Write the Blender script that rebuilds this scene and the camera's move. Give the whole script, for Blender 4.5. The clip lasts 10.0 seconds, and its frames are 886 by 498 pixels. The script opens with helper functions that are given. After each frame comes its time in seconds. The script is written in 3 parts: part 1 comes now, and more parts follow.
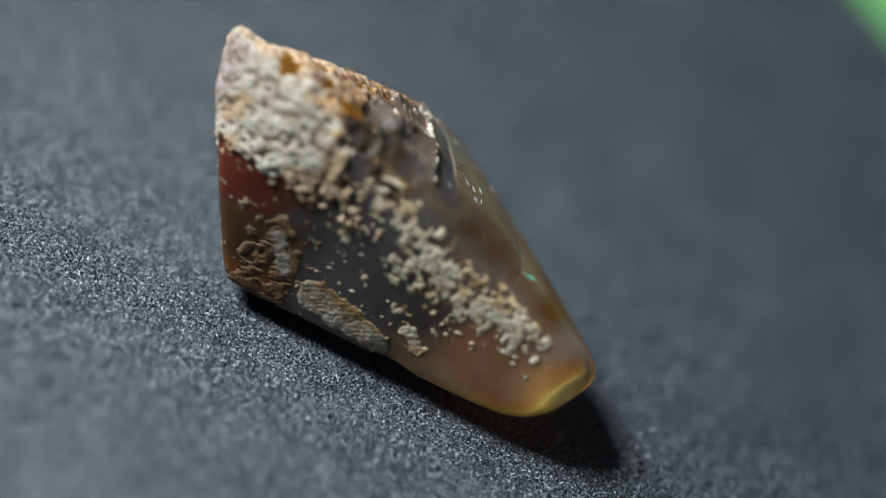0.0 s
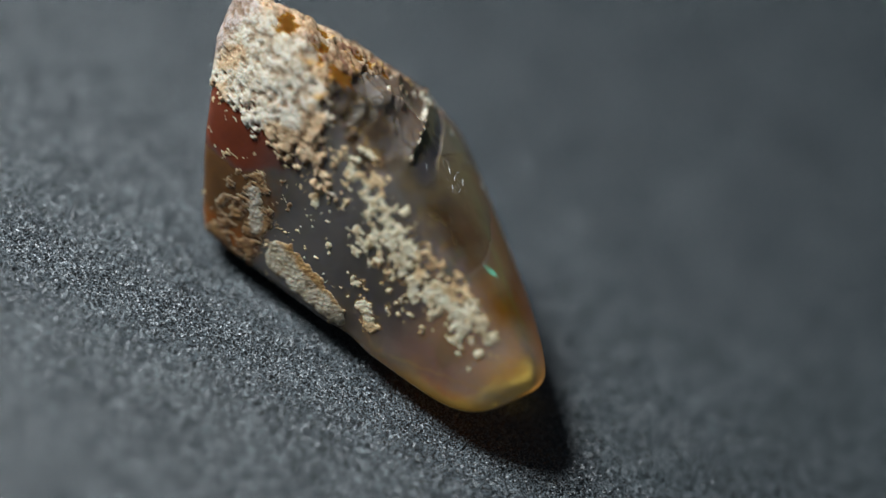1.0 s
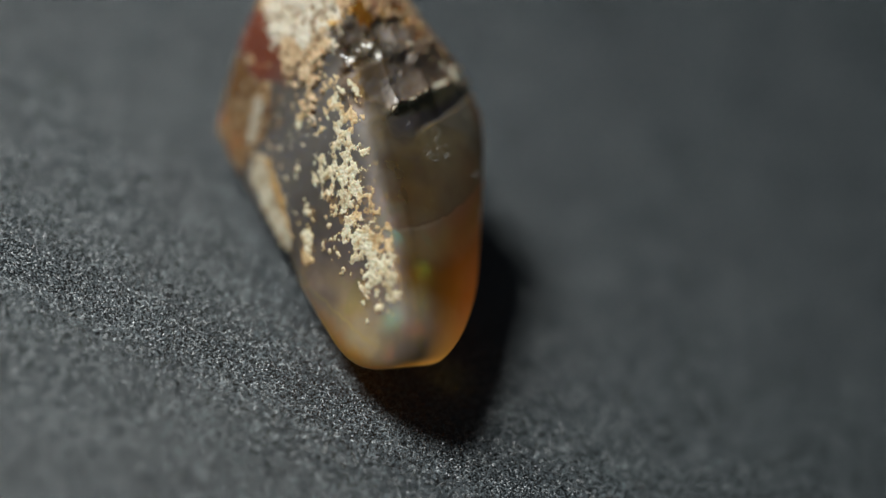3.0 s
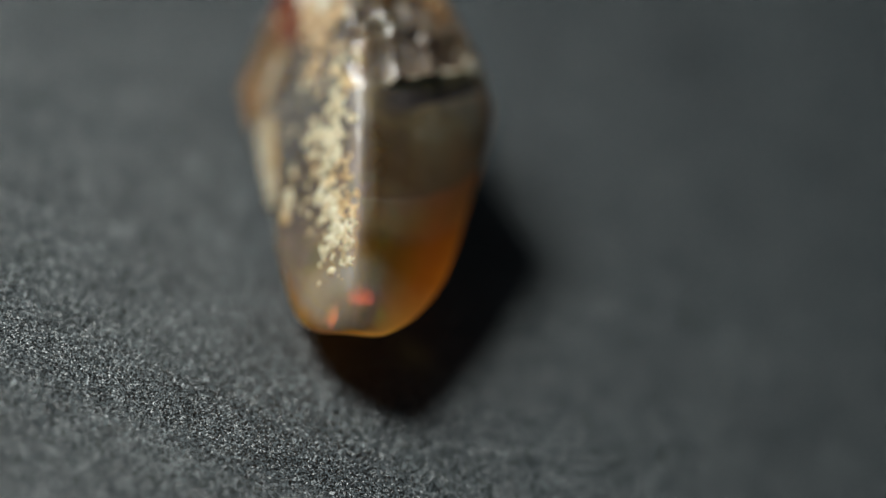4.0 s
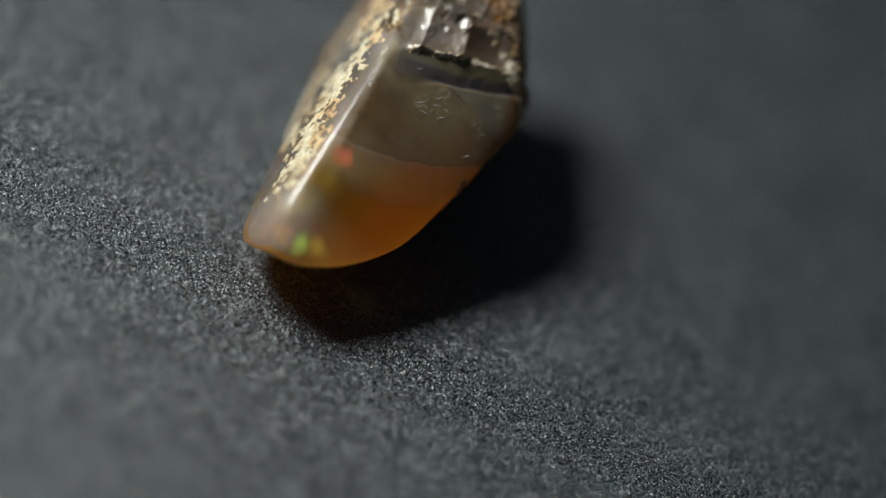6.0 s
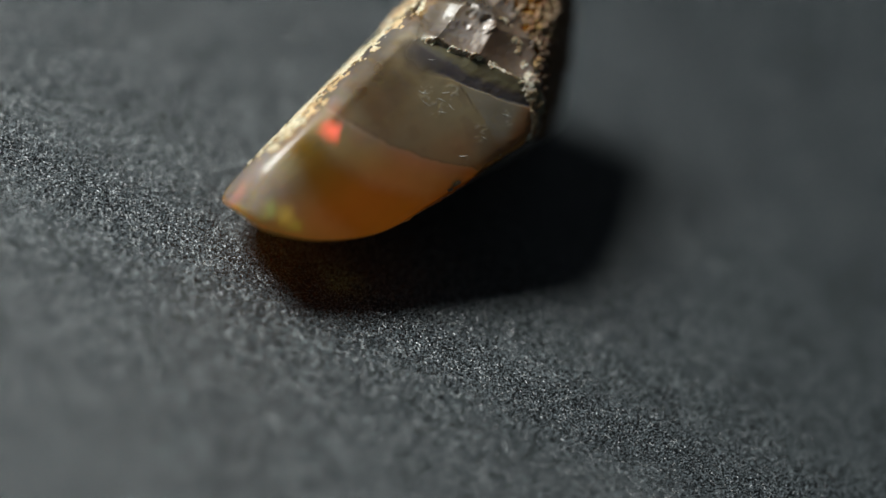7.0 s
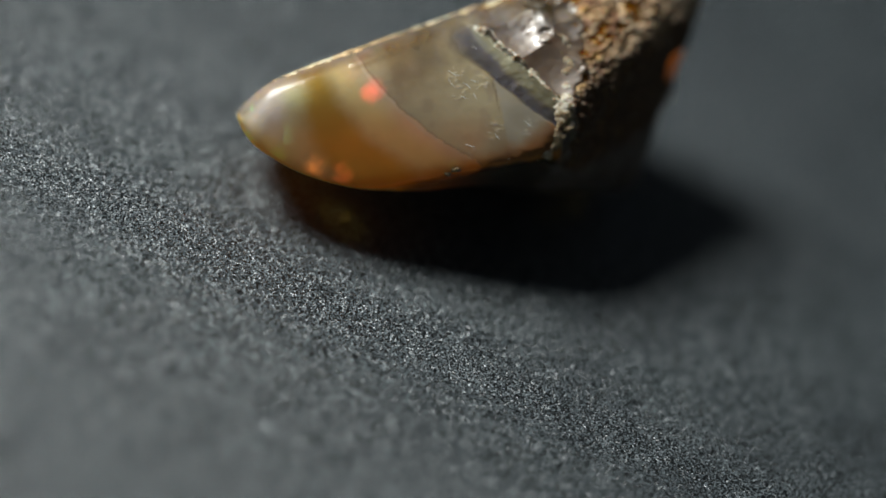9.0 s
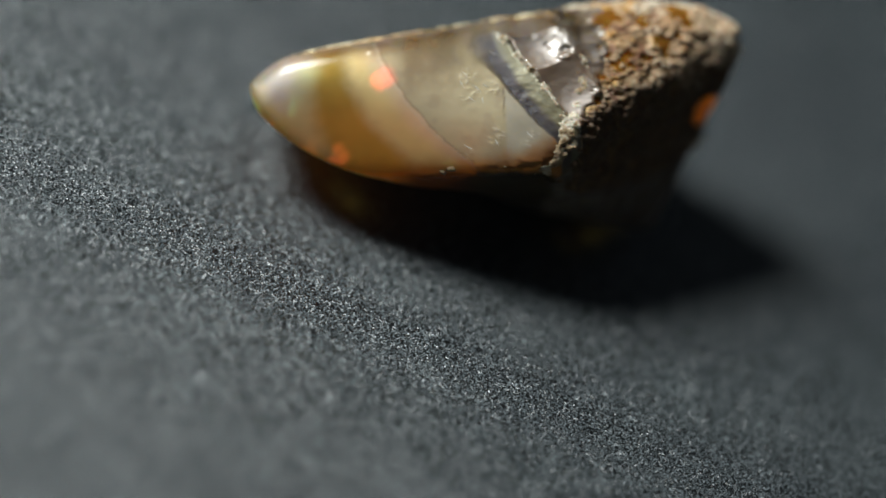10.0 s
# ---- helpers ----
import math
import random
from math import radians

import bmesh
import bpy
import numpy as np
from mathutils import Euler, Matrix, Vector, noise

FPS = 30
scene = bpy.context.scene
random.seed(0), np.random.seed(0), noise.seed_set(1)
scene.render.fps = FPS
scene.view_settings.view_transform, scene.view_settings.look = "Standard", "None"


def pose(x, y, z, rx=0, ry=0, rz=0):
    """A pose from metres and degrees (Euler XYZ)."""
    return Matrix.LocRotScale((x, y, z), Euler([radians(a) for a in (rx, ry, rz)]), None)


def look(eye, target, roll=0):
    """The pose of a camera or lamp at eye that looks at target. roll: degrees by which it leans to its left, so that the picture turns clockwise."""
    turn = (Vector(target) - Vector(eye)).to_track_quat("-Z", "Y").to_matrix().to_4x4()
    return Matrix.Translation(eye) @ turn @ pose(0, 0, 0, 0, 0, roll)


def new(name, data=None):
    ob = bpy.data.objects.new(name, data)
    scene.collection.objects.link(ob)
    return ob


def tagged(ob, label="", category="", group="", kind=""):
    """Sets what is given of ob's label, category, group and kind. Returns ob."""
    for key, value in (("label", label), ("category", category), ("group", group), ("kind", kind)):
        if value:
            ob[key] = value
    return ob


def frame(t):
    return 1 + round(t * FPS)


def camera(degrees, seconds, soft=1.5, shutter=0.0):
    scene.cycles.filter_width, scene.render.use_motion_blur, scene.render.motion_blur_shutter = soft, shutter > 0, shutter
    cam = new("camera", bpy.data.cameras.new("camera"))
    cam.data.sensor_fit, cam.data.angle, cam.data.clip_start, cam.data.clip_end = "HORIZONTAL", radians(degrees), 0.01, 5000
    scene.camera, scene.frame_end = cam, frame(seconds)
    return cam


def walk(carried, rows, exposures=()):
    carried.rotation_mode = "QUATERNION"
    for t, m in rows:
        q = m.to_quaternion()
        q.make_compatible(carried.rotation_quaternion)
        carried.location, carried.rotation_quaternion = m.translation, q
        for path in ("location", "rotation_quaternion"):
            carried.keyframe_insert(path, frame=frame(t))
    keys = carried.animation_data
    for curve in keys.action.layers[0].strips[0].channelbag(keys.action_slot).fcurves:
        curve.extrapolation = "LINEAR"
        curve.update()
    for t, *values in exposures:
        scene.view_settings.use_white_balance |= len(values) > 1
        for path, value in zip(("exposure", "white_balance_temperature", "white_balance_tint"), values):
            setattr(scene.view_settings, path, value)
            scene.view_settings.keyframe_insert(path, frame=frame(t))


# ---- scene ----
# The camera stands before a slowly turning platter. Its lens breathes a little as it refocuses.
cam = camera(15, 10.0)
cam.data.dof.use_dof, cam.data.dof.aperture_fstop = True, 7.1
VIEWS = [
    (0, pose(-0.00004, -0.14643, 0.14157, 43.416, -17.199, 17.616)),
    (0.5, pose(-0.00006, -0.14614, 0.14138, 43.401, -17.274, 17.643)),
    (1, pose(0.00003, -0.14614, 0.14137, 43.409, -17.204, 17.528)),
    (1.5, pose(0.00003, -0.14589, 0.14111, 43.385, -17.239, 17.531)),
    (2, pose(0.00000, -0.14559, 0.14081, 43.362, -17.305, 17.573)),
    (2.5, pose(-0.00006, -0.14533, 0.14055, 43.314, -17.281, 17.663)),
    (4, pose(0.00001, -0.14386, 0.13905, 43.253, -17.252, 17.594)),
    (4.5, pose(0.00003, -0.14291, 0.13814, 43.250, -17.235, 17.566)),
    (5, pose(-0.00000, -0.14630, 0.14140, 43.202, -17.215, 17.628)),
    (5.5, pose(-0.00000, -0.14602, 0.14110, 43.197, -17.221, 17.625)),
    (7, pose(-0.00000, -0.14132, 0.13660, 43.342, -17.283, 17.582)),
    (7.5, pose(0.00001, -0.14106, 0.13636, 43.288, -17.246, 17.583)),
    (8, pose(0.00000, -0.14115, 0.13644, 43.257, -17.229, 17.607)),
    (8.5, pose(-0.00000, -0.14130, 0.13659, 43.244, -17.237, 17.616)),
    (9, pose(0.00001, -0.14148, 0.13677, 43.278, -17.225, 17.591)),
    (9.5, pose(-0.00000, -0.14139, 0.13669, 43.320, -17.277, 17.588)),
    (10, pose(0.00000, -0.14124, 0.13661, 43.333, -17.333, 17.582)),
]
walk(cam, VIEWS, [(0, 0.22, 5850, 10), (0.5, 0.14, 5950, 10), (1.5, -0.1, 6150, 10), (2.5, -0.27, 6400, 10), (4.5, -0.33, 6580, 7), (5.5, -0.33, 6560, 7), (7, -0.22, 6500, 9), (8, -0.09, 6500, 9), (10, 0.0, 6420, 8)])

# the lens is racked from plane to plane: what it is focused on, in metres before it
FOCUS = [(0, 0.1943), (1, 0.1936), (2.5, 0.1923), (3.8, 0.1862), (4.2, 0.1847), (4.6, 0.185), (4.8, 0.1905), (5, 0.1945), (5.5, 0.195), (6.8, 0.1919), (7.5, 0.1912), (8.5, 0.1907), (10, 0.1909)]
focus_mark = new("focus_mark")
cam.data.dof.focus_object = focus_mark

# ---- light: one small lamp beside the platter, in a dim room ----
world = bpy.data.worlds.new("room_dusk")
world.use_nodes = True
scene.world = world
world.node_tree.nodes["Background"].inputs["Color"].default_value = (0.74, 0.87, 1.0, 1)
world.node_tree.nodes["Background"].inputs["Strength"].default_value = 0.042

lamp_data = bpy.data.lights.new("key_lamp", "AREA")
lamp_data.shape, lamp_data.size = "DISK", 0.195
lamp_data.energy, lamp_data.color = 4.84, (0.94, 1.0, 0.99)
key_lamp = new("key_lamp", lamp_data)
key_lamp.matrix_world = look((-0.352, 0.057, 0.3633), (0, 0, 0.004))


# ---- material helpers ----
def material(name):
    mat = bpy.data.materials.new(name)
    mat.use_nodes = True
    return mat, mat.node_tree.nodes, mat.node_tree.links, mat.node_tree.nodes["Principled BSDF"]


def noise_node(nodes, links, scale, detail=4.0, rough=0.55, distortion=0.0):
    coord = nodes.new("ShaderNodeTexCoord")
    tex = nodes.new("ShaderNodeTexNoise")
    tex.inputs["Scale"].default_value, tex.inputs["Detail"].default_value = scale, detail
    tex.inputs["Roughness"].default_value, tex.inputs["Distortion"].default_value = rough, distortion
    links.new(coord.outputs["Object"], tex.inputs["Vector"])
    return tex


def ramp_node(nodes, links, source, stops):
    ramp = nodes.new("ShaderNodeValToRGB")
    while len(ramp.color_ramp.elements) < len(stops):
        ramp.color_ramp.elements.new(0.5)
    for e, (at, col) in zip(ramp.color_ramp.elements, stops):
        e.position, e.color = at, (*col, 1)
    links.new(source, ramp.inputs["Fac"])
    return ramp


def bump_node(nodes, links, height, strength, distance, shader, before=None):
    bump = nodes.new("ShaderNodeBump")
    bump.inputs["Strength"].default_value, bump.inputs["Distance"].default_value = strength, distance
    links.new(height, bump.inputs["Height"])
    if before:
        links.new(before.outputs["Normal"], bump.inputs["Normal"])
    links.new(bump.outputs["Normal"], shader.inputs["Normal"])
    return bump


def multiply(nodes, links, a, b):
    mix = nodes.new("ShaderNodeMix")
    mix.data_type, mix.blend_type = "RGBA", "MULTIPLY"
    mix.inputs["Factor"].default_value = 1.0
    links.new(a, mix.inputs[6])
    links.new(b, mix.inputs[7])
    return mix.outputs[2]


def attribute(nodes, name):
    node = nodes.new("ShaderNodeAttribute")
    node.attribute_name = name
    return node


def ranged(nodes, links, value, low, high):
    node = nodes.new("ShaderNodeMapRange")
    node.inputs["To Min"].default_value, node.inputs["To Max"].default_value = low, high
    links.new(value, node.inputs["Value"])
    return node.outputs["Result"]


def paper_material():
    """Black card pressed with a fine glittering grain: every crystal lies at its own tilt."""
    mat, nodes, links, sh = material("black_grained_paper")
    tone = ramp_node(nodes, links, noise_node(nodes, links, 160, 3).outputs["Fac"], [(0.3, (0.0255, 0.029, 0.0312)), (0.7, (0.039, 0.0437, 0.046))])
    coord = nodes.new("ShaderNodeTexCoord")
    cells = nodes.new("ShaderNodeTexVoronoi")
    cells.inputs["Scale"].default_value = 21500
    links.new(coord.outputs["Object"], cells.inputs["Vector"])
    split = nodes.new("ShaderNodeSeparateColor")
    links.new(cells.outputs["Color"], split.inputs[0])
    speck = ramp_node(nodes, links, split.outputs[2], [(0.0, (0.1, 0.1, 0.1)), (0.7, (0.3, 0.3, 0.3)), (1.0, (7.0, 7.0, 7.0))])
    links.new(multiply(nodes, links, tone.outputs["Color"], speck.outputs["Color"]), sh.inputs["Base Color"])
    sh.inputs["Roughness"].default_value = 0.22
    sh.inputs["Specular IOR Level"].default_value = 0.44
    swell = noise_node(nodes, links, 2300, 3, 0.6)
    bump = bump_node(nodes, links, swell.outputs["Fac"], 0.1, 0.00012, sh)
    tilt = nodes.new("ShaderNodeVectorMath")
    tilt.operation = "MULTIPLY_ADD"
    tilt.inputs[1].default_value = (1.0, 1.0, 0.0)
    links.new(cells.outputs["Color"], tilt.inputs[0])
    shift = nodes.new("ShaderNodeVectorMath")
    shift.inputs[1].default_value = (-0.5, -0.5, 0.0)
    links.new(bump.outputs["Normal"], shift.inputs[0])
    links.new(shift.outputs[0], tilt.inputs[2])
    unit = nodes.new("ShaderNodeVectorMath")
    unit.operation = "NORMALIZE"
    links.new(tilt.outputs[0], unit.inputs[0])
    links.new(unit.outputs[0], sh.inputs["Normal"])
    return mat


def plain_material(name, low, high, scale, rough):
    mat, nodes, links, sh = material(name)
    tone = ramp_node(nodes, links, noise_node(nodes, links, scale, 5).outputs["Fac"], [(0.3, low), (0.7, high)])
    links.new(tone.outputs["Color"], sh.inputs["Base Color"])
    sh.inputs["Roughness"].default_value = rough
    return mat


def opal_material():
    """Milky translucent silica; grains of ordered spheres inside flash single colours as they turn to the lamp."""
    mat, nodes, links, sh = material("opal_body")
    cloud = ramp_node(nodes, links, noise_node(nodes, links, 800, 6, 0.62, 0.5).outputs["Fac"], [(0.25, (0.8, 0.78, 0.76)), (0.75, (1.12, 1.1, 1.08))])
    links.new(multiply(nodes, links, attribute(nodes, "tint").outputs["Color"], cloud.outputs["Color"]), sh.inputs["Base Color"])
    sh.inputs["Subsurface Weight"].default_value = 1.0
    sh.inputs["Subsurface Radius"].default_value = (1.0, 0.6, 0.2)
    links.new(ranged(nodes, links, attribute(nodes, "clear").outputs["Fac"], 0.0006, 0.0065), sh.inputs["Subsurface Scale"])
    sh.inputs["IOR"].default_value = 1.45
    sh.inputs["Specular IOR Level"].default_value = 0.0
    pits = noise_node(nodes, links, 2500, 3, 0.6)
    bump = bump_node(nodes, links, pits.outputs["Fac"], 0.05, 0.00005, sh)
    # play of colour: each grain flashes its colour when its planes face between lamp and eye
    turned = nodes.new("ShaderNodeVectorTransform")
    turned.vector_type, turned.convert_from, turned.convert_to = "NORMAL", "OBJECT", "WORLD"
    links.new(attribute(nodes, "grain_axis").outputs["Vector"], turned.inputs[0])
    flash = nodes.new("ShaderNodeBsdfAnisotropic")
    flash.inputs["Roughness"].default_value = 0.3
    links.new(attribute(nodes, "grain_hue").outputs["Color"], flash.inputs["Color"])
    links.new(turned.outputs[0], flash.inputs["Normal"])
    # lamp light that has gone into the clear silica comes out tinted on the far side
    glow = nodes.new("ShaderNodeBsdfTranslucent")
    links.new(attribute(nodes, "glow_tint").outputs["Color"], glow.inputs["Color"])
    # layers inside throw a broad tinted haze back, and the polished skin mirrors the lamp
    haze = nodes.new("ShaderNodeBsdfAnisotropic")
    haze.inputs["Roughness"].default_value = 0.54
    links.new(attribute(nodes, "haze_tint").outputs["Color"], haze.inputs["Color"])
    skin = nodes.new("ShaderNodeBsdfAnisotropic")
    links.new(ranged(nodes, links, attribute(nodes, "worn").outputs["Fac"], 0.1, 0.6), skin.inputs["Roughness"])
    links.new(bump.outputs["Normal"], skin.inputs["Normal"])
    mirror = nodes.new("ShaderNodeFresnel")
    mirror.inputs["IOR"].default_value = 1.45
    last = sh.outputs[0]
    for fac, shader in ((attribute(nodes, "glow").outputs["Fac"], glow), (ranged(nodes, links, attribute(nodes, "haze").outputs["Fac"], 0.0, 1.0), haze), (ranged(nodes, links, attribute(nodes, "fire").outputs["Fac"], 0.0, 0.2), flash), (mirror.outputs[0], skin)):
        both = nodes.new("ShaderNodeMixShader")
        links.new(fac, both.inputs["Fac"])
        links.new(last, both.inputs[1])
        links.new(shader.outputs[0], both.inputs[2])
        last = both.outputs[0]
    # some light goes straight through the masked amber tip, ridge, inlet and glass
    through_light, both = nodes.new("ShaderNodeBsdfTransparent"), nodes.new("ShaderNodeMixShader")
    through_light.inputs["Color"].default_value = (1.0, 0.81, 0.35, 1)
    links.new(attribute(nodes, "thin").outputs["Fac"], both.inputs["Fac"])
    links.new(last, both.inputs[1])
    links.new(through_light.outputs[0], both.inputs[2])
    links.new(both.outputs[0], nodes["Material Output"].inputs["Surface"])
    return mat


def crust_material():
    mat, nodes, links, sh = material("weathered_crust")
    tone = ramp_node(nodes, links, noise_node(nodes, links, 1100, 6, 0.65, 0.4).outputs["Fac"], [(0.28, (0.35, 0.27, 0.18)), (0.42, (0.85, 0.8, 0.72)), (0.62, (1.1, 1.1, 1.1)), (0.74, (0.95, 0.68, 0.42))])
    # crumbs of about a fifth of a millimetre with rusty dirt between them
    coord, crumb, bend = nodes.new("ShaderNodeTexCoord"), nodes.new("ShaderNodeTexVoronoi"), nodes.new("ShaderNodeVectorMath")
    crumb.inputs["Scale"].default_value = 4800
    bend.operation = "MULTIPLY_ADD"
    bend.inputs[1].default_value = (0.00025, 0.00025, 0.00025)
    links.new(noise_node(nodes, links, 2600, 3).outputs["Color"], bend.inputs[0])
    links.new(coord.outputs["Object"], bend.inputs[2])
    links.new(bend.outputs[0], crumb.inputs["Vector"])
    dirt = ramp_node(nodes, links, crumb.outputs["Distance"], [(0.0, (1.08, 1.08, 1.08)), (0.45, (1.0, 1.0, 1.0)), (0.65, (0.92, 0.87, 0.79)), (0.9, (0.66, 0.53, 0.4))])
    grains = multiply(nodes, links, tone.outputs["Color"], dirt.outputs["Color"])
    links.new(multiply(nodes, links, attribute(nodes, "tint").outputs["Color"], grains), sh.inputs["Base Color"])
    sh.inputs["Roughness"].default_value = 0.8
    sh.inputs["Subsurface Weight"].default_value = 0.15
    sh.inputs["Subsurface Scale"].default_value = 0.0003
    grit = noise_node(nodes, links, 4200, 4, 0.65)
    first = bump_node(nodes, links, ranged(nodes, links, crumb.outputs["Distance"], 1.0, 0.0), 0.3, 0.00009, sh)
    bump_node(nodes, links, grit.outputs["Fac"], 0.8, 0.00009, sh, first)
    return mat


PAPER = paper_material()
MAT_GREEN = plain_material("green_felt", (0.10, 0.30, 0.07), (0.16, 0.40, 0.11), 900, 0.9)
WOOD = plain_material("dark_table_top", (0.03, 0.025, 0.02), (0.06, 0.045, 0.035), 40, 0.5)
OPAL = opal_material()
CRUST = crust_material()
BRUISE = plain_material("bruised_silica", (0.5, 0.48, 0.44), (0.8, 0.78, 0.74), 4000, 0.25)


# ---- structure ----
def link_mesh(name, verts, faces, mat, parent=None, smooth=False):
    me = bpy.data.meshes.new(name)
    me.from_pydata(verts, [], faces)
    me.materials.append(mat)
    if smooth:
        me.shade_smooth()
    me.update()
    ob = new(name, me)
    ob.parent = parent
    return ob


def part(name, bm, mat, parent, label="", smooth=False):
    me = bpy.data.meshes.new(name)
    bm.to_mesh(me)
    bm.free()
    me.materials.append(mat)
    if smooth:
        me.shade_smooth()
    ob = new(name, me)
    ob.parent = parent
    return tagged(ob, label)


def slab(name, cx, cy, cz, sx, sy, sz, mat, bevel=0.0):
    bm = bmesh.new()
    bmesh.ops.create_cube(bm, size=1.0)
    bmesh.ops.transform(bm, matrix=Matrix.LocRotScale((cx, cy, cz), None, (sx, sy, sz)), verts=bm.verts)
    if bevel:
        bmesh.ops.bevel(bm, geom=bm.edges[:], offset=bevel, segments=2, affect="EDGES")
    return part(name, bm, mat, None)


tagged(slab("table_top", 0, 0, -0.0313, 2.4, 2.4, 0.03, WOOD, 0.004), "dark table under the turning platter", kind="structure")


def build_platter():
    bm = bmesh.new()
    bmesh.ops.create_cone(bm, cap_ends=True, segments=96, radius1=0.064, radius2=0.064, depth=0.016)
    bmesh.ops.bevel(bm, geom=bm.edges[:], offset=0.0006, segments=2, affect="EDGES")
    bmesh.ops.translate(bm, verts=bm.verts, vec=(0, 0, -0.0083))
    return tagged(part("platter", bm, MAT_GREEN, None), "green felt-topped round turning platter under the paper", "turntable")


platter = build_platter()


def build_sheet():
    """A cut piece of thin black paper, lying square across the platter, one edge nearer to the axis."""
    bm = bmesh.new()
    bmesh.ops.create_cube(bm, size=1.0)
    bmesh.ops.transform(bm, matrix=Matrix.LocRotScale((-0.0135, 0, -0.00015), None, (0.113, 0.15, 0.0003)), verts=bm.verts)
    bmesh.ops.transform(bm, matrix=Matrix.Rotation(radians(-20.6), 4, "Z"), verts=bm.verts)
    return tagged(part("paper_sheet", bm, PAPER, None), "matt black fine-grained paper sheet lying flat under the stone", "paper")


sheet = build_sheet()


# the table's turn in degrees, by the second
TURN = [(0, 70.64), (0.5, 63.75), (1, 56.93), (1.5, 49.8), (2, 42.99), (2.5, 35.8), (4, 14.2), (4.5, 6.62), (5, -0.42), (5.5, -7.05),
        (7, -28.41), (7.5, -35.65), (8, -42.78), (8.5, -49.72), (9, -56.37), (9.5, -63.31), (10, -69.99)]


# ---- the stone: cut and broken planes (normal, distance in mm from the axis point), rounded where they meet ----
POLISHED = np.array([
    (-0.768, -0.29, 0.571, 14.035), (0.304, -0.247, 0.92, 8.318), (0.535, 0.389, 0.75, 10.596), (0.731, -0.361, 0.579, 4.449),
    (-0.946, -0.253, 0.203, 11.77), (-0.182, -0.983, -0.012, 16.387), (0.692, 0.533, 0.486, 9.256), (-0.211, -0.969, -0.132, 15.105)])
BROKEN = np.array([
    (0.291, -0.758, -0.584, 7.48), (0.312, -0.49, -0.814, 1.303), (0.922, -0.329, 0.204, 3.31), (-0.899, 0.025, 0.438, 15.493),
    (0.801, 0.512, 0.31, 4.564), (-0.198, -0.07, -0.978, 1.194), (-0.689, -0.198, -0.697, 8.974), (-0.403, 0.829, -0.388, 11.321),
    (0.348, -0.104, -0.932, -3.265), (0.918, 0.072, -0.39, -2.737), (-0.063, 0.962, 0.267, 21.456), (-0.398, -0.834, -0.383, 13.963), (0, 0, -1, 0)])
HOLLOWS = np.array([(-1.06, 11.28, 1.17, 1.2), (-3.57, -0.04, -0.46, 4.6)])
CHIPS = [((-9.3, 3.7, 11.9), 0.85, 2.4), ((-5.8, 3.8, 12.0), 0.5, 1.9), ((-6.9, 2.1, 11.8), 0.4, 10.0), ((-7.1, 4.0, 12.4), 0.5, 9.4), ((-6.3, 2.8, 11.9), 0.3, 5.3), ((-6.7, 3.3, 12.2), 0.3, 8.0)]
CORE = np.array((-7.2, 0.3, 6.6))
BASE = np.array((-8.0, 5.0, 0.0))


def rounded(q, sharp):
    m = q.max(-1)
    return m + np.log(np.exp(sharp * (q - m[:, None])).sum(-1)) / sharp


def solid(p):
    """Signed distance, about, of the stone's plain form in mm."""
    smooth = rounded(p @ POLISHED[:, :3].T - POLISHED[:, 3], 0.95)
    s = rounded(np.c_[smooth, p @ BROKEN[:, :3].T - BROKEN[:, 3]], 3.2)
    for c in HOLLOWS:
        h = c[3] - np.linalg.norm(p - c[:3], axis=-1)
        w = np.clip(0.5 + 0.5 * (h - s) / 0.8, 0, 1)
        s = s * (1 - w) + h * w + 0.8 * w * (1 - w)
    return s


def lattice(i, seed):
    i = i.astype(np.uint64)
    h = (i[..., 0] * np.uint64(0x8DA6B343)) ^ (i[..., 1] * np.uint64(0xD8163841)) ^ (i[..., 2] * np.uint64(0xCB1AB31F)) ^ np.uint64(seed * 7919 + 13)
    for mul in (0xFF51AFD7ED558CCD, 0xC4CEB9FE1A85EC53):
        h = (h ^ (h >> np.uint64(33))) * np.uint64(mul)
    return ((h >> np.uint64(40)) & np.uint64(0xFFFF)).astype(float) / 65535.0


def grain(p, seed=0):
    """Smooth value noise, 0 to 1, one cell to the unit."""
    i = np.floor(p).astype(np.int64)
    f = p - i
    f = f * f * f * (f * (f * 6 - 15) + 10)
    out = np.zeros(len(p))
    for dx in (0, 1):
        for dy in (0, 1):
            for dz in (0, 1):
                w = (f[:, 0] if dx else 1 - f[:, 0]) * (f[:, 1] if dy else 1 - f[:, 1]) * (f[:, 2] if dz else 1 - f[:, 2])
                out += w * lattice(i + (dx, dy, dz), seed)
    return out


def fbm(p, octaves=4, seed=0):
    total, amp, out = 0.0, 1.0, np.zeros(len(p))
    for k in range(octaves):
        out += amp * grain(p * 2.0**k + 17.3 * k, seed + k)
        total, amp = total + amp, amp * 0.55
    return out / total


def step(x, a, b):
    t = np.clip((x - a) / (b - a), 0, 1)
    return t * t * (3 - 2 * t)


def to_line(p, *knots):
    """Distance of the points from a bent line through the knots."""
    best = np.full(len(p), 1e9)
    for a, b in zip(knots, knots[1:]):
        a, d = np.array(a, float), np.subtract(b, a)
        t = np.clip((p - a) @ d / (d @ d), 0, 1)
        best = np.minimum(best, np.linalg.norm(p - a - t[:, None] * d, axis=1))
    return best


def blend(a, b, w):
    return a * (1 - w[:, None]) + np.array(b) * w[:, None]


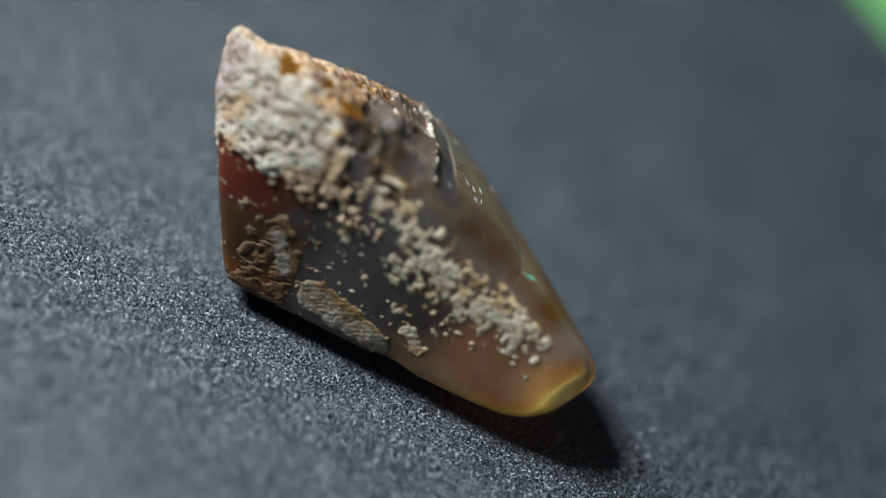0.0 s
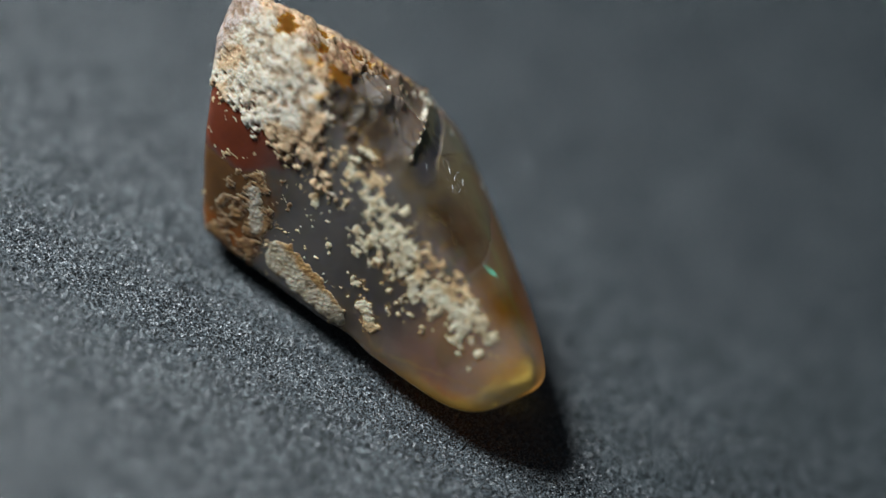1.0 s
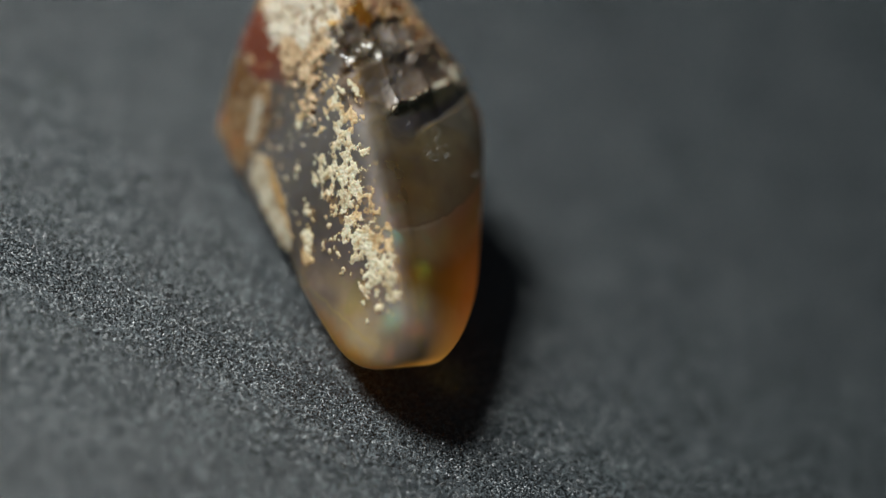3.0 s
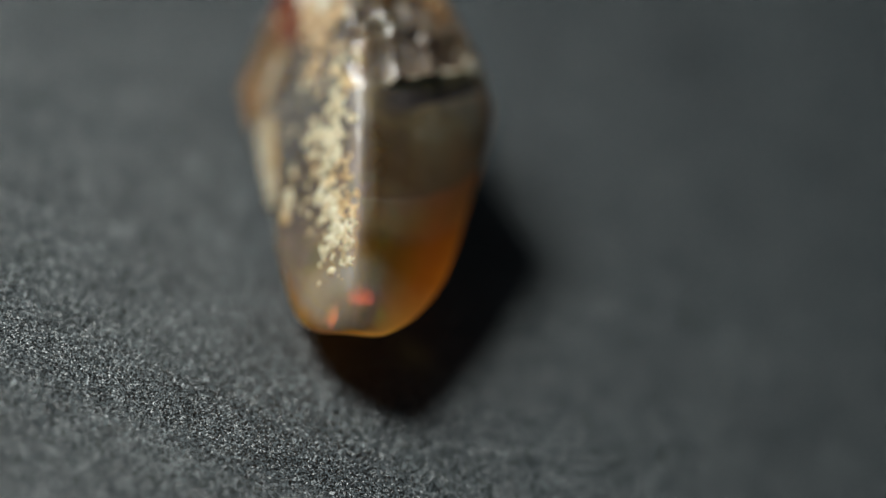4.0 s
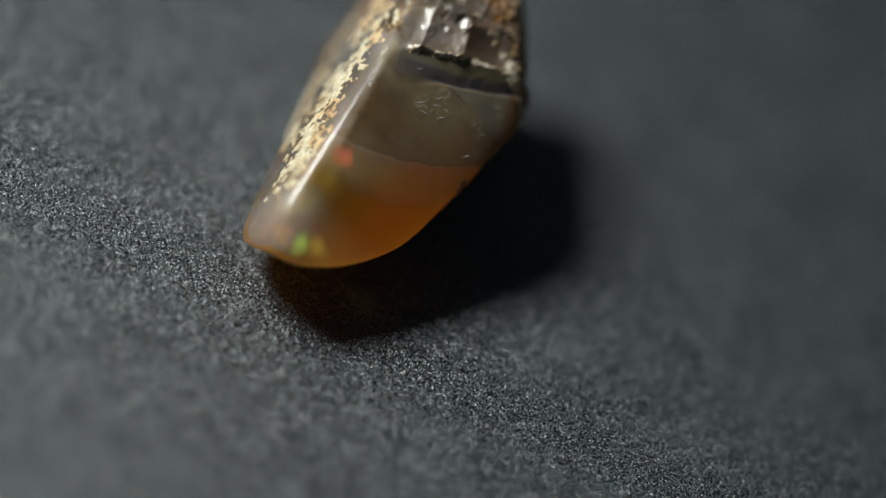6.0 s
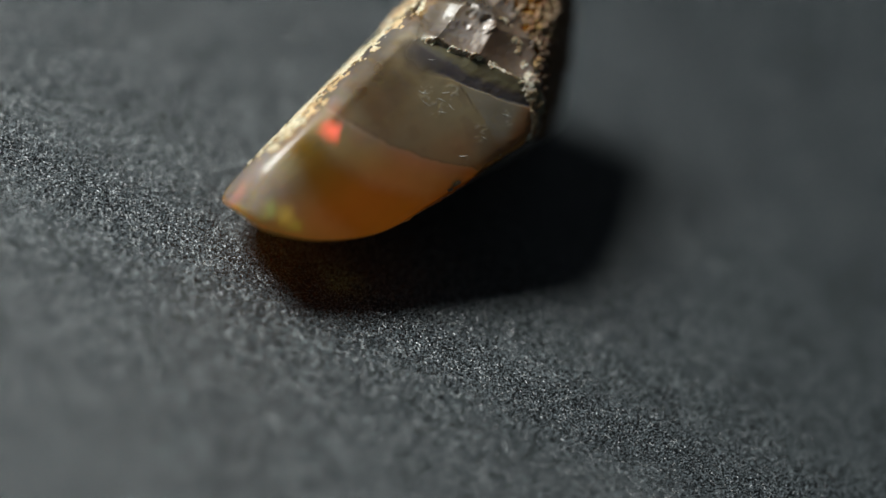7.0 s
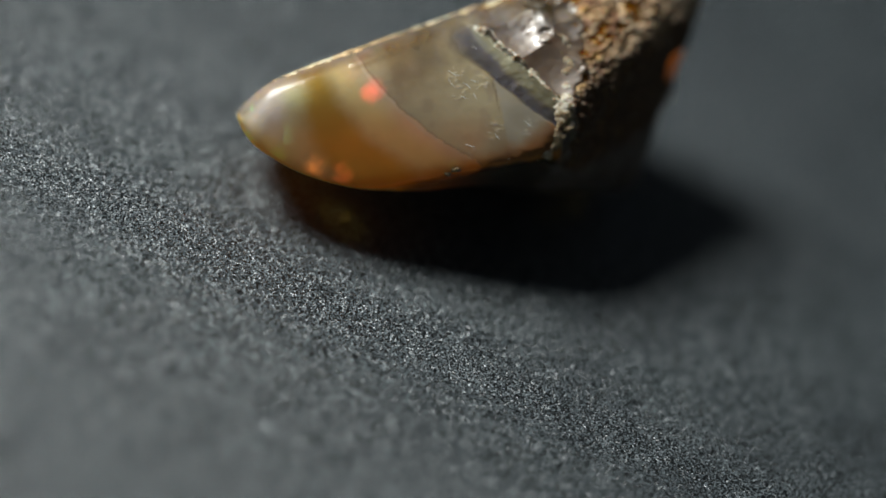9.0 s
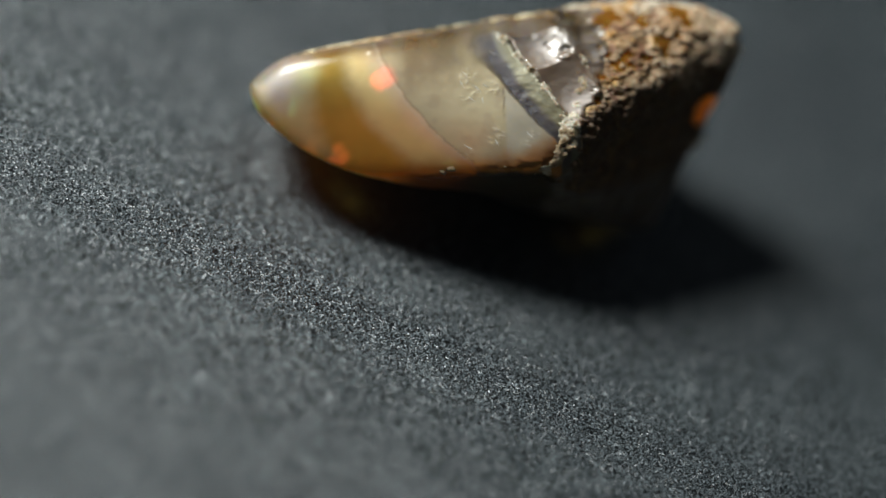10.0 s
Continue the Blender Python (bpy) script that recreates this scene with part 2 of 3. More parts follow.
def on_skin(q, above):
    """The points q drawn onto the stone's plain form and lifted a little."""
    e = 0.05
    for _ in range(4):
        g = np.stack([solid(q + np.eye(3)[k] * e) - solid(q - np.eye(3)[k] * e) for k in range(3)], -1) / (2 * e)
        q = q - (solid(q) - above)[:, None] * g / (g * g).sum(1, keepdims=True)
    return q


def scratch(centre, way, bow, root):
    """A short bright bruise in the polish: a thin bowed thread of broken silica."""
    s = np.linspace(-0.5, 0.5, 9)
    side = np.cross(way, (0.3, 0.0, 1.0))
    line = on_skin(np.array(centre) + s[:, None] * way + (bow * (1 - 4 * s * s))[:, None] * side, 0.012)
    rings, n = [], 5
    for k, q in enumerate(line):
        r = 0.014 * (1.1 - 4 * s[k] ** 2 * 0.9) * (0.7 + 0.6 * random.random())
        d = line[min(k + 1, 8)] - line[max(k - 1, 0)]
        a = np.cross(d, (0, 0, 1.0))
        a /= np.linalg.norm(a)
        b = np.cross(a, d / np.linalg.norm(d))
        rings += [(q + r * (math.cos(2 * math.pi * j / n) * a + math.sin(2 * math.pi * j / n) * b) - BASE) * 0.001 for j in range(n)]
    faces = [(k * n + j, k * n + (j + 1) % n, (k + 1) * n + (j + 1) % n, (k + 1) * n + j) for k in range(8) for j in range(n)]
    faces += [tuple(range(n)), tuple(range(8 * n, 9 * n))[::-1]]
    link_mesh("scratch", [tuple(v) for v in rings], faces, BRUISE, root, True)


def build_stone():
    bm = bmesh.new()
    bmesh.ops.create_icosphere(bm, subdivisions=8, radius=1.0)
    ways = np.array([v.co for v in bm.verts])
    tris = np.array([[v.index for v in f.verts] for f in bm.faces])
    bm.free()
    ways *= (4.5, 12.5, 5.5)
    ways /= np.linalg.norm(ways, axis=1, keepdims=True)
    near, far = np.zeros(len(ways)), np.full(len(ways), 20.0)
    for _ in range(17):
        mid = (near + far) / 2
        out = solid(CORE + ways * mid[:, None]) > 0
        far, near = np.where(out, mid, far), np.where(out, near, mid)
    p = CORE + ways * near[:, None]
    e = 0.05
    nrm = np.stack([solid(p + np.eye(3)[k] * e) - solid(p - np.eye(3)[k] * e) for k in range(3)], -1)
    nrm /= np.linalg.norm(nrm, axis=1, keepdims=True)
    x, y, z = p.T
    n1, n2, n3, n4 = fbm(p * 0.45, 4, 5), fbm(p * 1.1, 4, 21), fbm(p * 2.6, 3, 40), fbm(p * 5.5, 3, 77)
    wob, fuzz = (n2 - 0.5) * 3.0, (n3 - 0.5) * 3.0
    right = step(nrm[:, 0] + 0.25 * wob, -0.6, 0.3)

    # the vein: its near edge runs across the right face, and beyond it the stone broke off in shells
    vein = y + 0.7 - 0.1 * (x + 7.3) - 0.1 * (x + 7.3) ** 2 + 0.12 * wob
    crest_at = 1.15 + 0.3 * np.clip(x + 7, 0, 3)
    slope = vein / crest_at
    upper = step(z, 7.2, 8.2) * step(x + 0.3 * wob, -7.9, -6.5)
    soft = 1 - step(x + 0.3 * wob, -6.2, -4.2)
    band = step(vein, -0.05 - 1.3 * soft, 0.12 + 0.2 * soft) * (1 - step(vein, crest_at - 0.15, crest_at + 0.1)) * upper
    edge_line = to_line(p, (-7.6, 5.6, 13.4), (-5.1, 5.0, 12.3), (-2.9, 4.6, 11.2), (-0.7, 4.1, 9.1), (-0.1, 3.7, 8.2))
    lefty = step(-nrm[:, 0], 0.3, 0.5)
    tail = step(y + 0.4 * fuzz + 0.6 * wob - 5.6 + 0.35 * np.clip(x + 3.5, 0, 3), -0.15, 0.25) * (1 - lefty)
    spread = 0.1 + 0.9 * (1 - step(x, -8.4, -6.4))
    glass = step(vein - crest_at + 0.3 * wob * spread, -spread, spread) * (1 - tail) * step(z + 0.25 * (x + 6) + 0.4 * wob, 9.3, 9.9) * step(x + 0.5 * wob, -10.2, -9.2)

    # crust: the tail's cap with a ragged tongue down the left face, and rims along the breaks
    tongue = np.minimum(z - 8.95 + 0.05 * (x + 12), (y - 2.9 - 0.75 * (z - 9.5)) * 0.8)
    top = y - 6.0 + 0.1 * (x + 7)
    cap = step(tongue * lefty + top * (1 - lefty) + 0.5 * wob + (0.8 * fuzz + 1.2 * (n4 - 0.5)) * (0.3 + 0.7 * lefty), -0.05, 0.3) * step(z + 0.4 * wob, 5.6, 6.6)
    cap *= 1 - step(1.25 + 0.3 * wob - np.linalg.norm(p - (-6.7, 13.5, 9.0), axis=1), 0, 0.3)
    # inlet: opening added in the crust so that lamp light reaches the window
    inlet = step(0.6 + 0.7 * wob + 0.3 * fuzz - to_line(p, (-7.5, 12.6, 10.3), (-10.5, 9.0, 15.5)), 0.0, 0.2)
    amber_spot = step(fbm(p * 0.85, 3, 410) + 0.3 * (n3 - 0.5), 0.57, 0.61) * step(x + 0.6 * wob, -10.4, -9.4) * (1 - step(y + 0.5 * wob, 10.5, 11.5)) * (1 - step(nrm[:, 0], 0.5, 0.7))
    inlet = np.maximum(inlet, amber_spot * tail)
    cap *= 1 - np.maximum(inlet, amber_spot)
    rim = step(0.5 + 0.3 * wob + 0.3 * fuzz - edge_line, 0.0, 0.2)
    rim = np.maximum(rim, step(0.17 + 0.12 * wob + 0.25 * fuzz - np.abs(vein - crest_at) * 0.8, 0.0, 0.12) * upper * step(x, -8.3, -7.6))
    rim = np.maximum(rim, step(0.16 + 0.25 * wob + 0.35 * fuzz - to_line(p, (-0.2, 3.7, 8.2), (-0.3, 0.6, 7.3), (-0.7, -1.5, 6.4), (-1.2, -3.0, 5.4)), 0.0, 0.15))
    # flakes: a ragged strip along the upper left face and stray bits
    strip = to_line(p, (-9.3, 1.0, 10.2), (-9.4, -1.5, 8.4), (-8.7, -5.4, 7.2), (-7.6, -8.8, 6.8))
    stray = to_line(p, (-10.8, -3.2, 4.0), (-10.7, -4.1, 3.2)) - 0.32
    for a, b, r in (((-11.2, 0.4, 5.9), (-11.1, 0.2, 5.6), 0.05), ((-8.9, -9.3, 5.6), (-8.8, -9.1, 5.8), 0.15), ((-11.4, 3.0, 8.3), (-11.2, 2.4, 7.5), 0.1),
                    ((-10.9, -1.7, 5.2), (-10.8, -2.1, 5.0), 0.15), ((-10.6, -0.6, 6.6), (-10.3, -1.1, 6.6), 0.1), ((-9.2, -7.6, 5.4), (-9.1, -7.9, 5.6), 0.0),
                    ((-13.2, 8.0, 7.2), (-13.1, 7.8, 7.2), 0.15), ((-12.4, 5.9, 6.6), (-12.5, 6.3, 6.2), 0.2), ((-10.2, 1.0, 9.0), (-10.7, 1.35, 8.0), -0.12), ((-10.8, 1.4, 7.7), (-11.3, 2.2, 6.7), -0.14)):
        stray = np.minimum(stray, to_line(p, a, b) - r)
    bits = fbm(p * 2.1, 4, 60) - 0.5
    flake = step(bits * 4.6 + 0.4 * fuzz + 0.8 - strip / 1.5, 0.0, 0.2)
    flake = np.maximum(flake, step(bits * 1.6 + 0.3 * fuzz + 0.22 - stray / 0.75, 0.0, 0.22))
    # patches low on the left: a ribbed pale one with a rusty rim, a grey one, rusty crumbs on the golden corner
    ribbed = step(1.25 - 0.12 * np.clip(2 - y, 0, 5) + 0.2 * wob + 0.12 * fuzz - to_line(p, (-12.2, 2.3, 3.2), (-11.3, -2.3, 2.4)), 0.0, 0.2)
    grey = step(0.6 + 0.3 * wob + 0.2 * fuzz - to_line(p, (-12.7, 5.5, 5.6), (-12.9, 4.6, 4.2)), 0.0, 0.2)
    red_low = 6.1 + 0.88 * np.maximum(7 - y, 0)
    corner = lefty * step(-x + 0.25 * wob, 12.0, 12.4) * step(y + 0.2 * wob, 3.4, 4.2) * (1 - step(z - red_low + 0.15 * wob, -0.1, 0.1))
    crumbs = step(bits * 4.0 + 0.6 * fuzz + 0.35, 0.0, 0.25) * step(-x + 0.4 * wob + 0.3 * fuzz, 12.0, 12.4) * step(y + 0.5 * wob + 0.4 * fuzz, 3.2, 3.8) * (1 - step(z - red_low + 0.5 * wob + 0.4 * fuzz, -0.2, 0.1)) * (1 - step(y + 0.5 * wob + 0.4 * fuzz, 7.0, 7.7)) * lefty
    patch = np.maximum.reduce([ribbed, grey, crumbs])
    dots = fbm(p * 3.4, 3, 95)
    flake = np.maximum(flake, step(dots + 0.25 * (n1 - 0.5), 0.71, 0.74) * step(y, -6.0, -1.0) * lefty)
    flake *= (1 - cap) * (1 - patch) * (1 - step(nrm[:, 0] + 0.15 * fuzz, -0.55, -0.35))

    # mineral colours of the body: layers across the polished face, from the pearly tip through amber to smoky grey
    u = y - 0.14 * np.maximum(x + 6.5, 0) ** 2 + 0.12 * wob
    slow = fbm(p * 0.35, 2, 131) - 0.5
    layer = u + 5.7 + 0.25 * np.clip(-4 - x, 0, 3)
    amber = 1 - step(layer, -0.1, 0.06)
    ridge = step(-np.linalg.norm(p - (-6.8, -3.4, 9.6), axis=1) + 0.5 * wob, -4.2, -0.6)
    pearl = 1 - step(u + 0.4 * slow + 0.45 * np.maximum(x + 6, 0), -11.3, -8.8)
    brown = (1 - pearl) * (1 - step(u + 0.05 * wob, -8.9, -7.7))
    gold = amber * (1 - pearl) * (1 - brown)
    keel = z - 2.9 - 0.57 * np.maximum(y + 6.7, 0) + 0.2 * wob
    # strip along the low edge, coloured orange for the light glowing through it
    keel_glow = (1 - step(keel, 0.1, 1.3)) * step(x, -5.2, -3.4)
    corner_gold = step(-y + 0.3 * wob, 10.9, 12.1) * (1 - step(z + 0.3 * wob, 3.6, 4.7)) * step(x + 0.3 * wob, -6.6, -5.0)
    crack = to_line(p, (-4.0, 0.55, 10.3), (-2.35, 0.8, 9.35), (-0.3, 1.3, 8.0))
    beyond = step(y - 0.75 - 0.16 * (x + 3.2), -0.03, 0.05)
    face = np.tile(np.array((0.14, 0.096, 0.042)), (len(p), 1))
    face = blend(face, (0.10, 0.065, 0.03), ridge * 0.7)
    face = blend(face, (0.10, 0.065, 0.042), step(fbm(p * 0.9, 3, 205), 0.5, 0.65) * 0.6)
    face = blend(face, (0.15, 0.125, 0.095), beyond * 0.6)
    face = blend(face, (0.24, 0.155, 0.075), gold)
    face = blend(face, (0.19, 0.115, 0.05), gold * step(layer, -1.5, -0.2) * 0.8)
    face = blend(face, (0.21, 0.095, 0.013), brown)
    face = blend(face, (0.34, 0.29, 0.21), pearl)
    face = blend(face, (0.36, 0.31, 0.32), pearl * step(z + 0.3 * wob, 4.5, 5.8) * step(-y, 10.0, 11.5) * 0.6)
    face = blend(face, (0.64, 0.35, 0.10), pearl * (1 - step(z - 0.3 * (x + 5) + 0.3 * wob, 3.6, 5.2)) * 0.8)
    # amber reddened towards +x, painting in lamp light that comes through
    face = blend(face, (0.85, 0.25, 0.015), step(x + 1.0 * slow, -4.7, -2.3) * amber * (1 - 0.3 * pearl) * 0.75)
    face = blend(face, (0.15, 0.07, 0.024), (1 - amber) * (1 - step(u, -5.0, -1.5)) * 0.6)
    # the lit-through orange edge painted on along the smoky part too
    face = blend(face, (0.42, 0.12, 0.012), step(x + 0.6 * slow, -3.0, -1.2) * (1 - amber) * step(-y, -0.8, 1.0) * 0.5)
    face = blend(face, (0.74, 0.24, 0.016), (1 - step(z - 0.55 * (x + 4.2) + 0.15 * wob + 1.2 * slow, 3.2, 6.4)) * amber * 0.75)
    # low-edge glow put into the body colour, browner beyond the tip's half
    face = blend(face, (0.72, 0.22, 0.016), keel_glow * step(-y, -1.0, 0.5) * 0.9)
    face = blend(face, (0.20, 0.06, 0.012), keel_glow * (1 - step(-y, -1.0, 0.5)) * 0.8)
    face = blend(face, (0.60, 0.36, 0.05), corner_gold)
    face = blend(face, (0.13, 0.075, 0.055), step(-np.abs(layer - 0.02), -0.1, -0.03) * 0.5)
    face = blend(face, (0.33, 0.27, 0.23), step(-np.abs(layer + 0.16), -0.16, -0.05) * 0.5)
    face = blend(face, (0.09, 0.07, 0.055), step(0.06 + 0.02 * fuzz - crack, 0.0, 0.05) * 0.6)
    face = blend(face, (0.26, 0.12, 0.03), step(-np.abs(u + 8.0 + 0.2 * wob), -0.12, -0.02) * (0.3 + 0.4 * n1) * 0.5)
    face *= 0.9
    # the milky sheen of the same layers
    sheen = np.tile(np.array((0.55, 0.465, 0.315)), (len(p), 1))
    sheen = blend(sheen, (0.50, 0.45, 0.38), beyond * 0.7)
    sheen = blend(sheen, (0.40, 0.31, 0.20), ridge * 0.6)
    sheen = blend(sheen, (0.62, 0.48, 0.23), gold)
    sheen = blend(sheen, (0.55, 0.43, 0.32), gold * step(layer, -1.5, -0.15) * 0.85)
    sheen = blend(sheen, (0.33, 0.235, 0.055), brown)
    sheen = blend(sheen, (0.56, 0.55, 0.34), pearl)
    sheen = blend(sheen, (0.66, 0.57, 0.27), pearl * (1 - step(z - 0.3 * (x + 5) + 0.3 * wob, 4.2, 6.2)) * 0.7)
    sheen = blend(sheen, (0.54, 0.49, 0.56), pearl * step(z + 0.3 * wob, 4.5, 5.8) * step(-y, 10.0, 11.5) * 0.65)
    sheen = blend(sheen, (0.52, 0.53, 0.33), pearl * (1 - step(-y + 0.4 * wob, 9.6, 11.2)) * 0.7)
    sheen = blend(sheen, (0.62, 0.45, 0.07), corner_gold)
    sheen = blend(sheen, (0.62, 0.28, 0.06), keel_glow * 0.9)
    sheen = blend(sheen, (0.27, 0.18, 0.14), step(-np.abs(layer - 0.03), -0.09, -0.03) * 0.45)
    sheen = blend(sheen, (0.22, 0.18, 0.14), step(0.09 + 0.03 * fuzz - crack, 0.0, 0.05) * 0.9)
    sheen = blend(sheen, (0.33, 0.25, 0.18), step(fbm(p * 0.9, 3, 205), 0.5, 0.65) * (1 - amber) * (1 - beyond) * 0.25)
    side = np.tile(np.array((0.092, 0.079, 0.07)), (len(p), 1))
    side = blend(side, (0.11, 0.088, 0.066), step(-nrm[:, 0], 0.85, 0.5) * step(-y, 0.0, 2.0))
    side = blend(side, (0.21, 0.16, 0.145), step(-y + 0.6 * wob, 1.0, 8.0) * 0.9)
    side = blend(side, (0.15, 0.142, 0.088), step(fbm(p * 0.6, 3, 300), 0.48, 0.6) * step(-y, 2.0, 6.0) * 0.6)
    side = blend(side, (0.23, 0.17, 0.17), step(fbm(p * 0.7, 3, 310), 0.52, 0.64) * step(-y, 2.0, 6.0) * 0.5)
    side = blend(side, (0.34, 0.255, 0.235), step(-y + 0.4 * wob, 8.5, 10.5) * 0.9)
    rim_z = 2.1 + 0.33 * np.clip(-5.8 - y, -1, 6)
    side = blend(side, (0.62, 0.165, 0.022), (1 - step(z - rim_z + 0.25 * wob, -1.5, 0.1)) * step(-y, 3.5, 5.5))
    side = blend(side, (0.42, 0.28, 0.11), step(-np.abs(z - rim_z - 0.3 + 0.15 * wob), -0.16, -0.03) * step(-y, 5.5, 6.5) * 0.3)
    side = blend(side, (0.14, 0.032, 0.014), step(y + 0.5 * wob, 3.4, 7.5) * step(z - red_low + 0.5 * wob, -0.6, 0.6) * step(-x, 9.6, 11.0))
    side = blend(side, (0.13, 0.062, 0.02), corner)
    side = blend(side, (0.26, 0.08, 0.012), corner * (1 - step(z + 0.3 * wob, 2.0, 3.4)))
    side = blend(side, (0.33, 0.27, 0.26), step(y + 0.5 * wob, 12.2, 12.9) * lefty)
    col = side * (1 - right)[:, None] + face * right[:, None]
    chips = np.zeros(len(p))
    for c in ((-4.7, -1.4, 9.9), (-3.7, -0.7, 9.7), (-3.6, -1.3, 9.5), (-3.9, -0.1, 10.0), (-1.3, 2.4, 9.2), (-1.5, 0.5, 8.6), (-1.2, -0.9, 7.4)):
        chips = np.maximum(chips, step(0.62 - np.linalg.norm((p - c) * (1, 1, 0.7), axis=1), 0, 0.3))
    chips = np.maximum(chips, step(0.3 - to_line(p, (-6.4, 1.3, 11.7), (-5.6, 4.2, 12.6)), 0, 0.2) * 0.9)
    chips *= step(n4 + 0.3 * (n3 - 0.5), 0.585, 0.62)
    murk = fbm(p * 0.75, 4, 230)
    col = blend(col, (0.14, 0.085, 0.045), glass * 0.92)
    col = blend(col, (0.028, 0.02, 0.01), glass * step(murk, 0.5, 0.58) * 0.8)
    col = blend(col, (0.20, 0.17, 0.16), glass * (1 - step(murk + 0.25 * (n2 - 0.5), 0.4, 0.47)) * 0.5)
    col = blend(col, (0.19, 0.105, 0.042), glass * step(x + 0.5 * wob, -6.4, -5.2) * 0.8)
    col = blend(col, (0.10, 0.078, 0.04), band * 0.9)
    col = blend(col, (0.062, 0.052, 0.056), band * (1 - step(slope + 0.08 * fuzz - 0.3 * soft, 0.3, 0.5)) * 0.9)
    col = blend(col, (0.5, 0.46, 0.40), chips * 0.35)
    col = blend(col, (0.08, 0.055, 0.045), step(0.26 + 0.14 * fuzz - to_line(p, (-6.5, -2.3, 10.2), (-5.4, -2.2, 10.1)), 0, 0.25) * 0.7)
    col = blend(col, (0.03, 0.02, 0.01), step(0.07 - to_line(p, (-3.1, -6.7, 2.6), (-2.9, -6.2, 2.7)), 0, 0.05))
    col = blend(col, (0.80, 0.48, 0.06), step(0.55 + 0.2 * fuzz - np.linalg.norm(p - (-0.8, -1.6, 6.7), axis=1), 0, 0.2))
    # orange glow on the nose's underside, put into its colour
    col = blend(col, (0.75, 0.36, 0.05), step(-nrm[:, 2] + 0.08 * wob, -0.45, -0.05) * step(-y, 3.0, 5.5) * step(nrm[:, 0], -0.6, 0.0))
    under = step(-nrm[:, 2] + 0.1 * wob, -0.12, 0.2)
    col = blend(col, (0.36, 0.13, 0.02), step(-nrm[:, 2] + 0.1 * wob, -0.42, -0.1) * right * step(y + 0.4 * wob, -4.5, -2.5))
    # near-black colour stands for the shade under the stone
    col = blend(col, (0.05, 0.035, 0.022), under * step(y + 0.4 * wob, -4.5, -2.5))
    col = blend(col, (0.10, 0.075, 0.055), tail * (1 - cap))
    # translucent amber spot; its strong orange stands for light coming through
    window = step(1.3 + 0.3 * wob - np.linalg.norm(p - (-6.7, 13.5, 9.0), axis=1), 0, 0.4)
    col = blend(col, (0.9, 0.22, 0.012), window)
    col = blend(col, (0.40, 0.16, 0.022), inlet)
    col *= (0.72 + 0.56 * n1)[:, None]
    worn = np.clip(tail * (1 - inlet) * 0.9 + corner * 0.4 + (1 - step(z, 0.5, 2.0)) * 0.6 + band * 0.7 + step(-nrm[:, 2], 0.1, 0.4) * 0.5 + 0.1 * step(n2, 0.5, 0.7), 0, 1)
    clear = np.maximum(np.clip(step(-y, -1.0, 7.0) - tail, 0, 1), window)
    haze = right * (0.37 - 0.14 * pearl + 0.03 * gold - 0.03 * brown) * (1 - 0.5 * ridge) * (1 - under) + (1 - right) * 0.27
    haze *= (1 - tail) * (1 - 0.4 * keel_glow)
    haze = haze * (1 - glass) + glass * (0.1 + 0.16 * step(x, -8.5, -6.0))
    haze = haze * (1 - band) + band * (0.07 + 0.15 * step(slope, 0.35, 0.55))
    haze *= 1 - 0.92 * lefty * step(y, 2.5, 4.0)
    haze *= 1 - 0.6 * step(-np.abs(nrm[:, 0] + 0.2), -0.55, -0.15) * (1 - glass)
    # masks by lamp direction: light enters at ridge and left of tip, leaves opposite
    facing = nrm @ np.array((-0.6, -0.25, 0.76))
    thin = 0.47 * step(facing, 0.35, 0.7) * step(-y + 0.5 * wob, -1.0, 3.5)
    # hand-placed see-through spot under the tip, for the gold patch in the shadow
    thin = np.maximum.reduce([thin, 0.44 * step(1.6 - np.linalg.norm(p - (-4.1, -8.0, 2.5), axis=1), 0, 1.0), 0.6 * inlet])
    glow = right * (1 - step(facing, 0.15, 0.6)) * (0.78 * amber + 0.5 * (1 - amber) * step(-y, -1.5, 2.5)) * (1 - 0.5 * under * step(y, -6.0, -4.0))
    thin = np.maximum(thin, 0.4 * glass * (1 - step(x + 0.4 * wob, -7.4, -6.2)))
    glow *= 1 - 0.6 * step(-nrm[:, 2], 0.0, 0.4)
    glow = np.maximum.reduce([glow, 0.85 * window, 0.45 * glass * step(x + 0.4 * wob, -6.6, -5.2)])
    glow_tint = np.tile(np.array((0.72, 0.40, 0.14)), (len(p), 1))
    glow_tint = blend(glow_tint, (0.97, 0.50, 0.07), gold)
    glow_tint = blend(glow_tint, (0.82, 0.37, 0.02), brown)
    glow_tint = blend(glow_tint, (1.0, 0.52, 0.2), pearl)
    glow_tint = blend(glow_tint, (1.0, 0.30, 0.02), np.maximum(keel_glow, step(x + 1.0 * slow, -4.7, -2.3) * amber * (1 - 0.5 * pearl)))
    glow_tint = blend(glow_tint, (0.95, 0.58, 0.08), corner_gold)
    glow_tint = blend(glow_tint, (1.0, 0.30, 0.02), window)
    # colour grains: centre, size, the moment at which they face the lamp, colour
    fire, axis, hues = np.zeros(len(p)), np.tile(np.array((0.0, 0.0, 1.0)), (len(p), 1)), np.ones((len(p), 3))
